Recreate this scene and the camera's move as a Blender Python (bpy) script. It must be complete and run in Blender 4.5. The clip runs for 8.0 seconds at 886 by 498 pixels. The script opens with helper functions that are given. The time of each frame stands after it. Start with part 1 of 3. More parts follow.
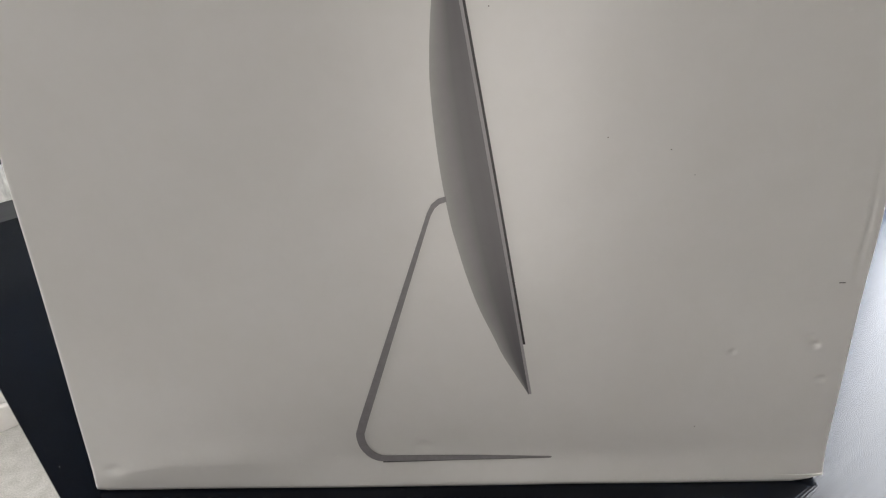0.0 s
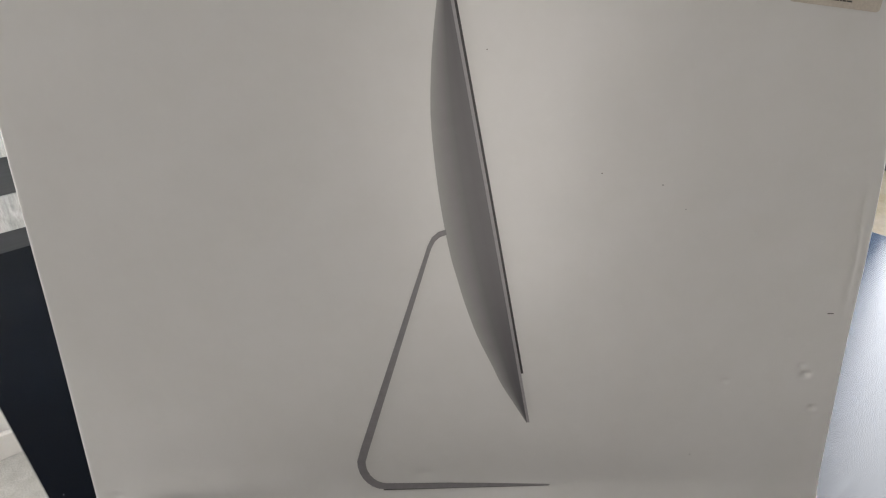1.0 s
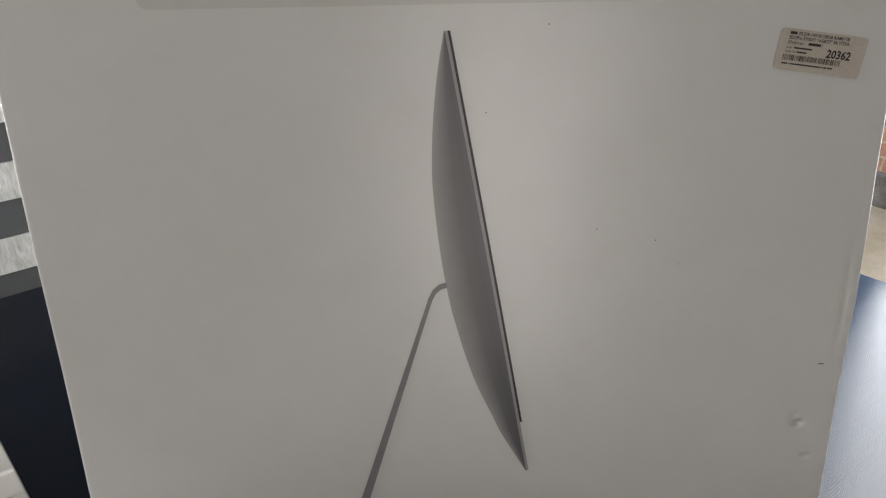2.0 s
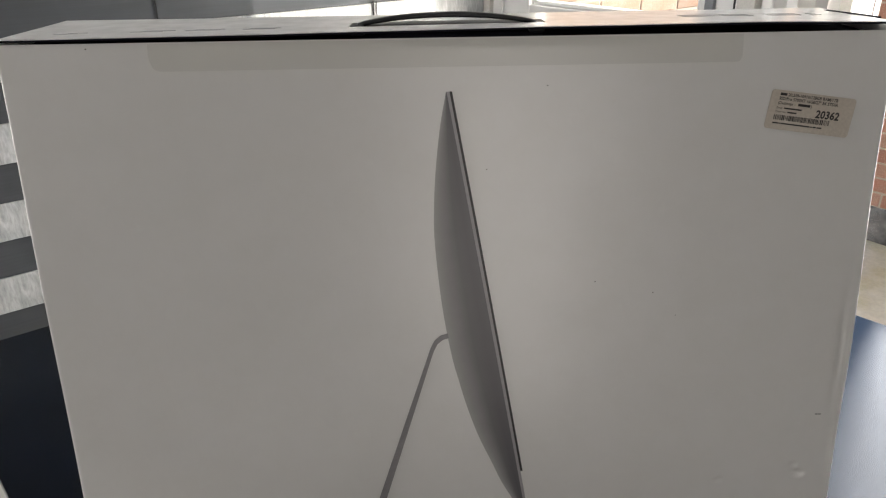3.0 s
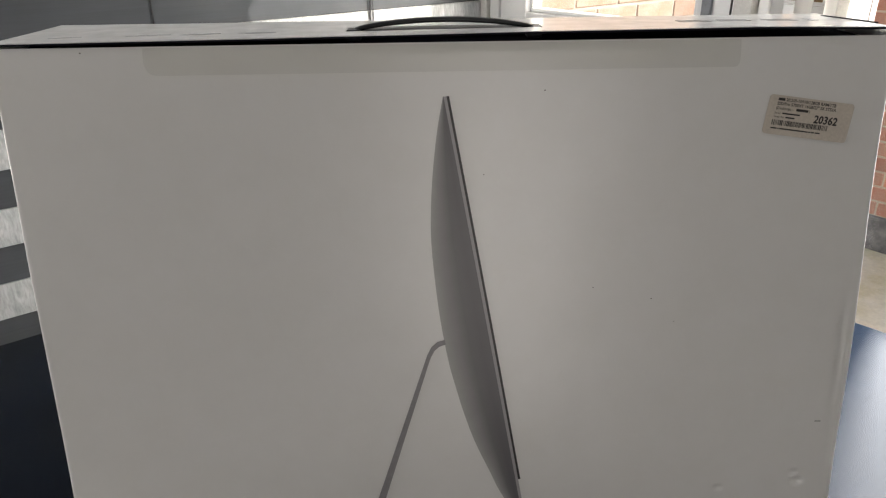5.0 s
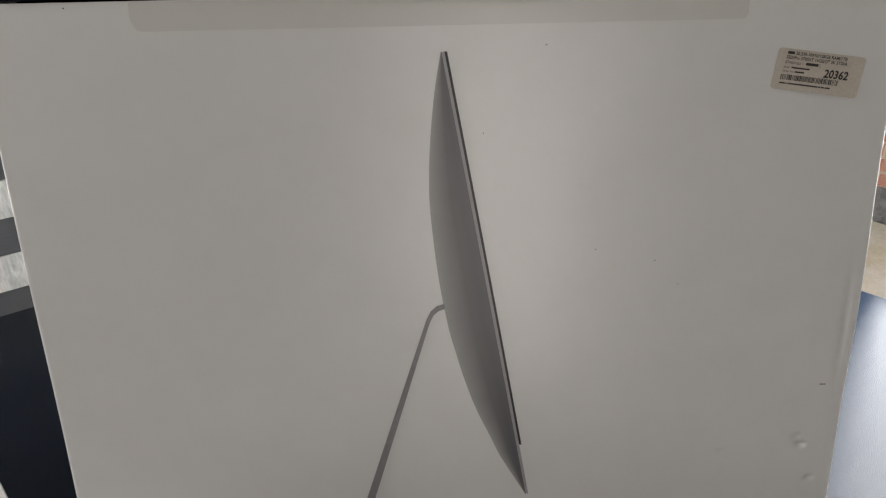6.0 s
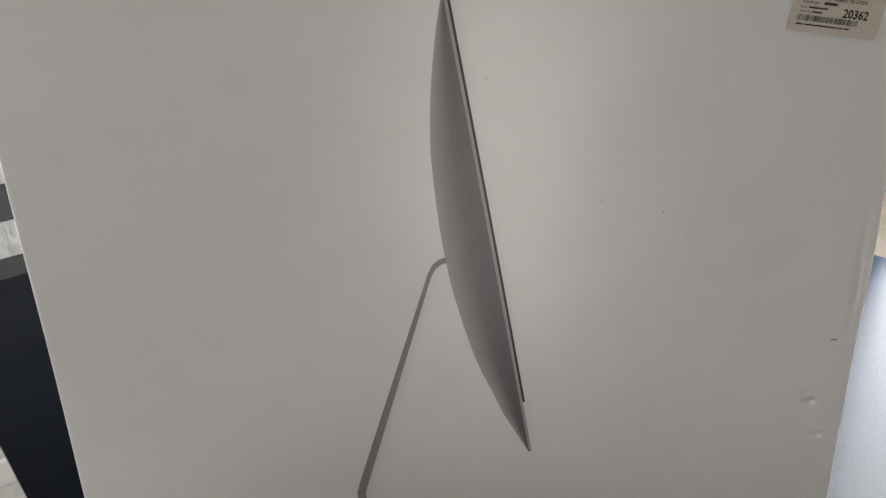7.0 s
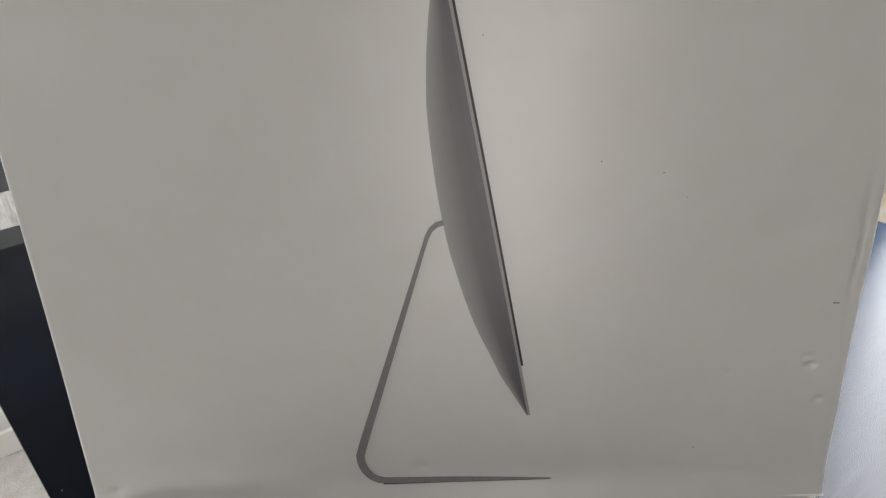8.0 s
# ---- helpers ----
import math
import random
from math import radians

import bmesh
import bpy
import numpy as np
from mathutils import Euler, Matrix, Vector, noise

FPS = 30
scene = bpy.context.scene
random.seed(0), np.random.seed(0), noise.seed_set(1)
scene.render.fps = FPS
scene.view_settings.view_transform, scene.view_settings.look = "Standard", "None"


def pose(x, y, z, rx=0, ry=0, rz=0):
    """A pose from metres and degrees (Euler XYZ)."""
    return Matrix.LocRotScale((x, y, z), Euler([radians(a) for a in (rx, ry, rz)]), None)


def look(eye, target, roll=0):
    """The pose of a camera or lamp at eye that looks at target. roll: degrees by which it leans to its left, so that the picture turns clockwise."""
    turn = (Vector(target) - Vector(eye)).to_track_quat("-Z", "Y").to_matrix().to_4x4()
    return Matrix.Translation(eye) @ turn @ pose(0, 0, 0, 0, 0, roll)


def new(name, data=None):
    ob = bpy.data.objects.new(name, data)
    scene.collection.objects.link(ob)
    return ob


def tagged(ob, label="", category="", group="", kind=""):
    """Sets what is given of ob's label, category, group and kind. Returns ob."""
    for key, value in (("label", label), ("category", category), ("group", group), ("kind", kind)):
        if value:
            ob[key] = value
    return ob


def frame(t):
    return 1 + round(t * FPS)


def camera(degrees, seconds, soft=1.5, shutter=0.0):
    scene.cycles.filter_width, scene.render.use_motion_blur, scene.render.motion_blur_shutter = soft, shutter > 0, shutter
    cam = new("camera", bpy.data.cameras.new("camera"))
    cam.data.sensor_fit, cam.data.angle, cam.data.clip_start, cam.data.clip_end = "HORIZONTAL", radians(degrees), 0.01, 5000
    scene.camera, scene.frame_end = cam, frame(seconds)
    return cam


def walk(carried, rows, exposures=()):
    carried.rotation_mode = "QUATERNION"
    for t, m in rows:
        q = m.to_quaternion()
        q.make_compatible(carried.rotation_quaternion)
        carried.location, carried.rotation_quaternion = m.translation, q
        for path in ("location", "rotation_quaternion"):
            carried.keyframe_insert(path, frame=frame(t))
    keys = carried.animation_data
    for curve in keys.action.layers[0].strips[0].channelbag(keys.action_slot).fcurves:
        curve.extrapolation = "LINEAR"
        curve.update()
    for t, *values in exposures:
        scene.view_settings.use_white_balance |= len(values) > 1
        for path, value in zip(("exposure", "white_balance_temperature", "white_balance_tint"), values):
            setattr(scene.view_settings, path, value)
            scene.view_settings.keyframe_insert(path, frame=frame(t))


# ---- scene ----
# Camera: a phone held over the table, tilting up along a carton and down again.
cam = camera(65.0, 8.0, soft=1.2)
EXPO = 1.82
PATH = [
    (0, (-0.0018, -0.4899, 1.3743), (-0.0126, 1.1831, 0.2784), -1.41),
    (0.5, (-0.0030, -0.4952, 1.3799), (-0.0094, 1.1945, 0.3098), -1.32),
    (1, (-0.0035, -0.5059, 1.3887), (-0.0076, 1.2097, 0.3608), -1.21),
    (1.5, (-0.0038, -0.5122, 1.4024), (-0.0056, 1.2270, 0.4150), -1.16),
    (3, (-0.0038, -0.5203, 1.4416), (-0.0080, 1.2819, 0.5745), -1.02),
    (3.5, (-0.0045, -0.5197, 1.4499), (-0.0036, 1.2939, 0.6068), -0.84),
    (4, (-0.0004, -0.5198, 1.4522), (-0.0094, 1.2950, 0.6117), -0.91),
    (4.5, (-0.0037, -0.5191, 1.4456), (-0.0019, 1.2981, 0.6102), -0.72),
    (6, (-0.0043, -0.5082, 1.4196), (0.0032, 1.2730, 0.5099), -1.21),
    (6.5, (-0.0036, -0.5032, 1.4053), (-0.0001, 1.2605, 0.4622), -1.31),
    (7, (-0.0040, -0.5003, 1.3928), (-0.0052, 1.2457, 0.4173), -1.48),
    (7.5, (-0.0040, -0.4978, 1.3834), (-0.0083, 1.2296, 0.3755), -1.66),
    (8, (0.0039, -0.4993, 1.3798), (-0.0168, 1.2090, 0.3400), -1.89),
]
walk(cam, [(t, look(eye, target, roll)) for t, eye, target, roll in PATH], exposures=[(0.0, EXPO + 0.15), (1.5, EXPO - 0.01), (3.0, EXPO - 0.32), (4.5, EXPO - 0.34), (6.5, EXPO - 0.05), (8.0, EXPO + 0.05)])

# The room stands at 36 degrees to the carton: its x runs along the striped wall, its y towards that wall.
ROOM = pose(0, 0, 0, 0, 0, 36)
TABLE_Z = 0.75
LEAN = radians(10.0)

# ---- light ----
SUN_ELEV = radians(31.5)
SUN_FROM = (ROOM.to_3x3() @ Vector((0.742, -0.669, 0))).normalized()
world = bpy.data.worlds.new("sky")
scene.world = world
world.use_nodes = True
wn = world.node_tree.nodes
sky = wn.new("ShaderNodeTexSky")
sky.sky_type = "NISHITA"
sky.sun_disc = False
sky.dust_density = 1.4
sky.sun_elevation = SUN_ELEV
sky.sun_rotation = math.atan2(SUN_FROM.x, SUN_FROM.y)
world.node_tree.links.new(sky.outputs[0], wn["Background"].inputs[0])
wn["Background"].inputs[1].default_value = 0.15

sun = new("sun", bpy.data.lights.new("sun", "SUN"))
sun.data.energy = 2.8
sun.data.angle = radians(0.5)
sun.data.color = (1.0, 0.93, 0.82)
sun_to = -Vector((SUN_FROM.x * math.cos(SUN_ELEV), SUN_FROM.y * math.cos(SUN_ELEV), math.sin(SUN_ELEV)))
sun.matrix_world = look((6, 6, 8), Vector((6, 6, 8)) + sun_to)


def window_light(name, eye, target, width, height, watts, colour):
    lamp = new(name, bpy.data.lights.new(name, "AREA"))
    lamp.data.shape = "RECTANGLE"
    lamp.data.size, lamp.data.size_y = width, height
    lamp.data.energy = watts
    lamp.data.color = colour
    lamp.matrix_world = look(ROOM @ Vector(eye), ROOM @ Vector(target))
    return lamp


# sky light in the openings of the rear window and of the upper garden glazing
window_light("rear_daylight", (-1.53, -2.595, 1.10), (-1.53, 0.0, 1.10), 0.72, 1.90, 5.4, (1.0, 0.93, 0.87))
# added fill with no known source: brightens the carpet and the lid
window_light("north_fill", (-1.52, 1.33, 1.45), (-0.10, 0.82, 0.62), 0.86, 1.30, 12.5, (1.0, 0.95, 0.90))
window_light("garden_daylight", (1.155, -0.1725, 1.29), (0.0, -0.1725, 1.23), 0.455, 0.86, 5.9, (0.97, 0.98, 1.0))


# ---- materials ----
def material(name, colour, rough=0.5, metal=0.0, spec=0.5):
    m = bpy.data.materials.new(name)
    m.use_nodes = True
    b = m.node_tree.nodes["Principled BSDF"]
    b.inputs["Base Color"].default_value = (*colour, 1)
    b.inputs["Roughness"].default_value = rough
    b.inputs["Metallic"].default_value = metal
    b.inputs["Specular IOR Level"].default_value = spec
    return m


def bsdf(m):
    return m.node_tree.nodes["Principled BSDF"]


def coords(m, scale=(1, 1, 1), turn=0.0, kind="Object"):
    nt = m.node_tree
    tc = nt.nodes.new("ShaderNodeTexCoord")
    mp = nt.nodes.new("ShaderNodeMapping")
    mp.inputs["Scale"].default_value = scale
    mp.inputs["Rotation"].default_value = (0, 0, turn)
    nt.links.new(tc.outputs[kind], mp.inputs["Vector"])
    return mp.outputs["Vector"]


def noise_tex(m, vector, scale, detail=4.0, rough=0.55, distortion=0.0):
    n = m.node_tree.nodes.new("ShaderNodeTexNoise")
    n.inputs["Scale"].default_value = scale
    n.inputs["Detail"].default_value = detail
    n.inputs["Roughness"].default_value = rough
    n.inputs["Distortion"].default_value = distortion
    m.node_tree.links.new(vector, n.inputs["Vector"])
    return n.outputs["Fac"]


def ramp(m, fac, stops):
    r = m.node_tree.nodes.new("ShaderNodeValToRGB")
    e = r.color_ramp.elements
    while len(e) < len(stops):
        e.new(0.5)
    for el, (p, c) in zip(e, stops):
        el.position = p
        el.color = (*c, 1)
    m.node_tree.links.new(fac, r.inputs["Fac"])
    return r.outputs["Color"]


def mixed(m, fac, a, b, mode="MIX"):
    x = m.node_tree.nodes.new("ShaderNodeMix")
    x.data_type = "RGBA"
    x.blend_type = mode
    for sock, v in ((x.inputs[0], fac), (x.inputs[6], a), (x.inputs[7], b)):
        if isinstance(v, (int, float)):
            sock.default_value = v
        elif isinstance(v, tuple):
            sock.default_value = (*v, 1)
        else:
            m.node_tree.links.new(v, sock)
    return x.outputs[2]


def to(m, out, name):
    m.node_tree.links.new(out, bsdf(m).inputs[name])


def bump(m, height, strength, distance, before=None):
    b = m.node_tree.nodes.new("ShaderNodeBump")
    b.inputs["Strength"].default_value = strength
    b.inputs["Distance"].default_value = distance
    m.node_tree.links.new(height, b.inputs["Height"])
    if before is not None:
        m.node_tree.links.new(before, b.inputs["Normal"])
    return b.outputs["Normal"]


def mottled(name, a, b, scale, rough, fine=None, bump_strength=0.0, bump_distance=0.001, stretch=(1, 1, 1), spec=0.5, low=0.82):
    """Two colours in soft patches, finer grain over them, and relief from the grain."""
    m = material(name, a, rough, 0, spec)
    v = coords(m, stretch)
    big = noise_tex(m, v, scale, 3)
    col = ramp(m, big, [(0.35, a), (0.65, b)])
    grain = noise_tex(m, v, fine or scale * 12, 5, 0.65)
    g = ramp(m, grain, [(0.3, (low, low, low)), (0.7, (1, 1, 1))])
    to(m, mixed(m, 1.0, col, g, "MULTIPLY"), "Base Color")
    if bump_strength:
        to(m, bump(m, grain, bump_strength, bump_distance), "Normal")
    return m


def with_random(m, low, high):
    """Multiply the colour by a value that differs from piece to piece."""
    nt = m.node_tree
    info = nt.nodes.new("ShaderNodeObjectInfo")
    r = ramp(m, info.outputs["Random"], [(0.0, low), (1.0, high)])
    base = bsdf(m).inputs["Base Color"].links[0].from_socket
    to(m, mixed(m, 1.0, base, r, "MULTIPLY"), "Base Color")
    return m


# printed carton board: satin white, with faint handling stains
M_CARTON = material("carton_white", (0.78, 0.775, 0.76), 0.34)
v = coords(M_CARTON)
stain = noise_tex(M_CARTON, v, 3.2, 4, 0.6, 0.4)
fleck = noise_tex(M_CARTON, v, 22, 5, 0.7)
c0 = ramp(M_CARTON, stain, [(0.3, (0.765, 0.757, 0.737)), (0.55, (0.79, 0.785, 0.77)), (0.8, (0.78, 0.775, 0.762))])
c1 = ramp(M_CARTON, fleck, [(0.32, (0.975, 0.975, 0.968)), (0.6, (1, 1, 1))])
to(M_CARTON, mixed(M_CARTON, 1.0, c0, c1, "MULTIPLY"), "Base Color")
paper = noise_tex(M_CARTON, v, 900, 2)
sag = noise_tex(M_CARTON, v, 5.5, 2)
n0 = bump(M_CARTON, sag, 0.12, 0.02)
to(M_CARTON, bump(M_CARTON, paper, 0.05, 0.0005, n0), "Normal")
r0 = ramp(M_CARTON, stain, [(0.3, (0.31, 0.31, 0.31)), (0.7, (0.36, 0.36, 0.36))])
to(M_CARTON, r0, "Roughness")

M_LID = material("lid_gloss_white", (0.83, 0.825, 0.815), 0.13, 0.0, 0.5)
v = coords(M_LID)
to(M_LID, ramp(M_LID, noise_tex(M_LID, v, 9, 4), [(0.3, (0.86, 0.855, 0.845)), (0.6, (0.89, 0.885, 0.875))]), "Base Color")
to(M_LID, bump(M_LID, noise_tex(M_LID, v, 14, 3), 0.06, 0.01), "Normal")
to(M_LID, ramp(M_LID, noise_tex(M_LID, v, 40, 4), [(0.3, (0.14, 0.14, 0.14)), (0.7, (0.24, 0.24, 0.24))]), "Roughness")


def laminate(weight, *mats):
    """A satin film over the print."""
    for m in mats:
        bsdf(m).inputs["Coat Weight"].default_value = weight
        bsdf(m).inputs["Coat Roughness"].default_value = 0.33
        bsdf(m).inputs["Coat IOR"].default_value = 1.65


M_KRAFT = mottled("kraft_board", (0.33, 0.21, 0.11), (0.27, 0.17, 0.09), 30, 0.85, 300, 0.3)
# board colour taken down to near-black: the shade of the carton's gaps
M_GAP_SHADE = mottled("gap_shade_board", (0.010, 0.010, 0.016), (0.016, 0.015, 0.02), 30, 0.9, 300, 0.2, spec=0.02)

# artwork inks
M_ART = material("printed_grey_shell", (0.1, 0.1, 0.1), 0.36)
uvn = M_ART.node_tree.nodes.new("ShaderNodeUVMap")
uvn.uv_map = "across"
sep = M_ART.node_tree.nodes.new("ShaderNodeSeparateXYZ")
M_ART.node_tree.links.new(uvn.outputs[0], sep.inputs[0])
art = ramp(M_ART, sep.outputs["X"], [(0.0, (0.40, 0.395, 0.385)), (0.20, (0.29, 0.285, 0.285)), (0.55, (0.120, 0.117, 0.126)), (0.8, (0.090, 0.087, 0.097)), (1.0, (0.098, 0.095, 0.106))])
art2 = ramp(M_ART, noise_tex(M_ART, coords(M_ART), 60, 5), [(0.3, (0.93, 0.93, 0.93)), (0.7, (1, 1, 1))])
to(M_ART, mixed(M_ART, 1.0, art, art2, "MULTIPLY"), "Base Color")
M_ART_EDGE = mottled("printed_silver_edge", (0.40, 0.38, 0.40), (0.36, 0.345, 0.36), 20, 0.36)
M_ART_BLACK = mottled("printed_black", (0.010, 0.008, 0.012), (0.014, 0.011, 0.015), 40, 0.36)
M_ART_STAND = mottled("printed_grey_stand", (0.285, 0.272, 0.285), (0.255, 0.246, 0.258), 14, 0.36)
M_ART_DARK = mottled("printed_dark_grey", (0.06, 0.058, 0.062), (0.075, 0.072, 0.076), 30, 0.4)
M_GREYINK = mottled("printed_light_grey", (0.52, 0.52, 0.53), (0.58, 0.58, 0.59), 40, 0.3)

laminate(1.0, M_CARTON)
laminate(0.25, M_ART, M_ART_EDGE, M_ART_STAND)

M_LABEL = mottled("label_paper", (0.62, 0.555, 0.475), (0.66, 0.60, 0.52), 25, 0.55, 400, 0.05)
M_LABEL_INK = mottled("label_ink", (0.025, 0.022, 0.022), (0.035, 0.03, 0.03), 200, 0.5)
M_TAPE = material("clear_tape", (0.50, 0.49, 0.30), 0.22)
bsdf(M_TAPE).inputs["Alpha"].default_value = 0.10
to(M_TAPE, bump(M_TAPE, noise_tex(M_TAPE, coords(M_TAPE), 40, 3), 0.1, 0.004), "Normal")
M_DIRT = mottled("brown_speck", (0.06, 0.05, 0.045), (0.09, 0.075, 0.06), 300, 0.7)

M_PLASTIC = mottled("black_plastic", (0.010, 0.011, 0.013), (0.014, 0.015, 0.017), 60, 0.34, 500, 0.1, 0.0004)

# black stained wood with an open, ridged grain
M_TABLE = material("black_woodgrain", (0.012, 0.012, 0.014), 0.3, 0.0, 0.22)
v = coords(M_TABLE, (1.0, 1.0, 1.0))
warp = noise_tex(M_TABLE, coords(M_TABLE, (1.2, 5.0, 1.0)), 1.6, 3, 0.5)
wave = M_TABLE.node_tree.nodes.new("ShaderNodeTexWave")
wave.wave_type = "BANDS"
wave.bands_direction = "Y"
wave.inputs["Scale"].default_value = 104
wave.inputs["Distortion"].default_value = 8.0
wave.inputs["Detail"].default_value = 2.5
wave.inputs["Detail Scale"].default_value = 0.35
wave.inputs["Detail Roughness"].default_value = 0.45
M_TABLE.node_tree.links.new(coords(M_TABLE, (0.35, 1.0, 1.0)), wave.inputs["Vector"])
pores = noise_tex(M_TABLE, coords(M_TABLE, (18, 260, 1)), 1.0, 3, 0.6)
n0 = bump(M_TABLE, wave.outputs["Fac"], 0.11, 0.0006)
to(M_TABLE, bump(M_TABLE, pores, 0.13, 0.0005, n0), "Normal")
to(M_TABLE, ramp(M_TABLE, warp, [(0.3, (0.0005, 0.0016, 0.0046)), (0.7, (0.0010, 0.0024, 0.0060))]), "Base Color")
to(M_TABLE, ramp(M_TABLE, pores, [(0.3, (0.15, 0.15, 0.15)), (0.7, (0.23, 0.23, 0.23))]), "Roughness")

# wall strips: brushed slate grey and silver bark-like foil
M_SLATE = material("slate_strip", (0.1, 0.1, 0.105), 0.42)
brush = noise_tex(M_SLATE, coords(M_SLATE, (3, 1, 160)), 1.0, 5, 0.7)
cloud = noise_tex(M_SLATE, coords(M_SLATE, (1, 1, 1)), 5, 3)
c0 = ramp(M_SLATE, cloud, [(0.3, (0.045, 0.050, 0.057)), (0.7, (0.068, 0.073, 0.081))])
c1 = ramp(M_SLATE, brush, [(0.3, (0.86, 0.86, 0.86)), (0.7, (1.08, 1.08, 1.08))])
to(M_SLATE, mixed(M_SLATE, 1.0, c0, c1, "MULTIPLY"), "Base Color")
to(M_SLATE, bump(M_SLATE, brush, 0.15, 0.0008), "Normal")
M_SILVER = material("silver_strip", (0.5, 0.5, 0.5), 0.38)
bark = noise_tex(M_SILVER, coords(M_SILVER, (46, 1, 13)), 1.0, 6, 0.72, 0.6)
crack = noise_tex(M_SILVER, coords(M_SILVER, (170, 1, 40)), 1.0, 4, 0.7)
c0 = ramp(M_SILVER, bark, [(0.32, (0.33, 0.345, 0.35)), (0.5, (0.46, 0.475, 0.48)), (0.68, (0.60, 0.615, 0.615))])
c1 = ramp(M_SILVER, crack, [(0.3, (0.7, 0.7, 0.7)), (0.6, (1, 1, 1))])
to(M_SILVER, mixed(M_SILVER, 1.0, c0, c1, "MULTIPLY"), "Base Color")
to(M_SILVER, bump(M_SILVER, bark, 0.35, 0.0015), "Normal")

M_PLASTER = mottled("painted_plaster", (0.70, 0.685, 0.65), (0.74, 0.725, 0.69), 2.5, 0.75, 240, 0.08)
# walls out of view, darkened so that they throw less light back
M_DIM_WALL = mottled("bounce_dimming_plaster", (0.10, 0.10, 0.10), (0.12, 0.12, 0.12), 2.5, 0.75, 240, 0.08)
# ceiling out of view, greyed to hold down the room's fill light
M_CEILING = mottled("bounce_dimming_ceiling", (0.46, 0.46, 0.455), (0.50, 0.50, 0.495), 2.0, 0.85, 200, 0.08)
M_UPVC = mottled("white_frame_plastic", (0.84, 0.84, 0.835), (0.86, 0.86, 0.855), 6, 0.28, 90, 0.02, low=0.965)
M_WOODWHITE = mottled("white_gloss_joinery", (0.80, 0.795, 0.78), (0.84, 0.835, 0.82), 8, 0.3, 120, 0.05, low=0.95)
M_BLIND = mottled("white_blind_fabric", (0.80, 0.795, 0.78), (0.84, 0.835, 0.82), 12, 0.7, 600, 0.15, 0.0004)
blind_nt = M_BLIND.node_tree
glow = blind_nt.nodes.new("ShaderNodeBsdfTranslucent")
glow.inputs["Color"].default_value = (0.80, 0.79, 0.77, 1)
both = blind_nt.nodes.new("ShaderNodeMixShader")
both.inputs[0].default_value = 0.6
blind_nt.links.new(bsdf(M_BLIND).outputs[0], both.inputs[1])
blind_nt.links.new(glow.outputs[0], both.inputs[2])
blind_nt.links.new(both.outputs[0], blind_nt.nodes["Material Output"].inputs["Surface"])
M_STEEL = mottled("dull_grey_metal", (0.20, 0.21, 0.23), (0.26, 0.27, 0.29), 40, 0.35, 300, 0.05)
bsdf(M_STEEL).inputs["Metallic"].default_value = 0.3
M_CARPET = mottled("pale_carpet", (0.66, 0.66, 0.63), (0.78, 0.775, 0.75), 26, 0.95, 260, 1.0, 0.008, spec=0.1, low=0.66)
M_GLASS = material("clear_glass", (1, 1, 1), 0.0)
bsdf(M_GLASS).inputs["Transmission Weight"].default_value = 1.0
bsdf(M_GLASS).inputs["IOR"].default_value = 1.18
# dull pane for the rear window, added to keep direct sun off the floor
M_SUN_STOP = material("sun_stop_glass", (0.8, 0.8, 0.8), 0.6)
sun_stop_nt = M_SUN_STOP.node_tree
sun_stop = sun_stop_nt.nodes.new("ShaderNodeBsdfTranslucent")
sun_stop.inputs["Color"].default_value = (0.16, 0.16, 0.16, 1)
sun_stop_nt.links.new(sun_stop.outputs[0], sun_stop_nt.nodes["Material Output"].inputs["Surface"])
M_CORD = mottled("black_cord", (0.015, 0.015, 0.016), (0.025, 0.025, 0.026), 200, 0.6, 2000, 0.3)

M_BRICK_PALE = with_random(mottled("buff_brick", (0.43, 0.34, 0.275), (0.40, 0.28, 0.205), 12, 0.9, 60, 0.5, 0.004), (0.84, 0.80, 0.78), (1.10, 1.09, 1.08))
M_BRICK_RED = with_random(mottled("red_brick", (0.46, 0.20, 0.14), (0.40, 0.24, 0.18), 9, 0.88, 70, 0.5, 0.004), (0.75, 0.75, 0.78), (1.15, 1.1, 1.05))
M_MORTAR = mottled("mortar", (0.50, 0.45, 0.39), (0.46, 0.41, 0.35), 8, 0.95, 120, 0.5, 0.003)
M_MORTAR_OLD = mottled("old_mortar", (0.42, 0.37, 0.28), (0.48, 0.42, 0.34), 8, 0.95, 120, 0.5, 0.003)
M_PLINTH = mottled("grey_render", (0.10, 0.105, 0.11), (0.22, 0.22, 0.225), 14, 0.92, 60, 0.7, 0.006)
M_PAVE = mottled("mossy_concrete", (0.56, 0.51, 0.33), (0.70, 0.66, 0.54), 3.5, 0.9, 45, 0.5, 0.005)


# ---- building helpers ----
def block(bm, a, b, bevel=0.0, segments=1):
    """A box from corner a to corner b, with bevelled edges."""
    r = bmesh.ops.create_cube(bm, size=1.0)
    vs = r["verts"]
    size = [max(1e-5, q - p) for p, q in zip(a, b)]
    mid = [(p + q) / 2 for p, q in zip(a, b)]
    for vert in vs:
        vert.co = Vector([vert.co[i] * size[i] + mid[i] for i in range(3)])
    if bevel:
        edges = list({e for vert in vs for e in vert.link_edges})
        bmesh.ops.bevel(bm, geom=edges, offset=bevel, segments=segments, affect="EDGES", profile=0.6)
    return bm


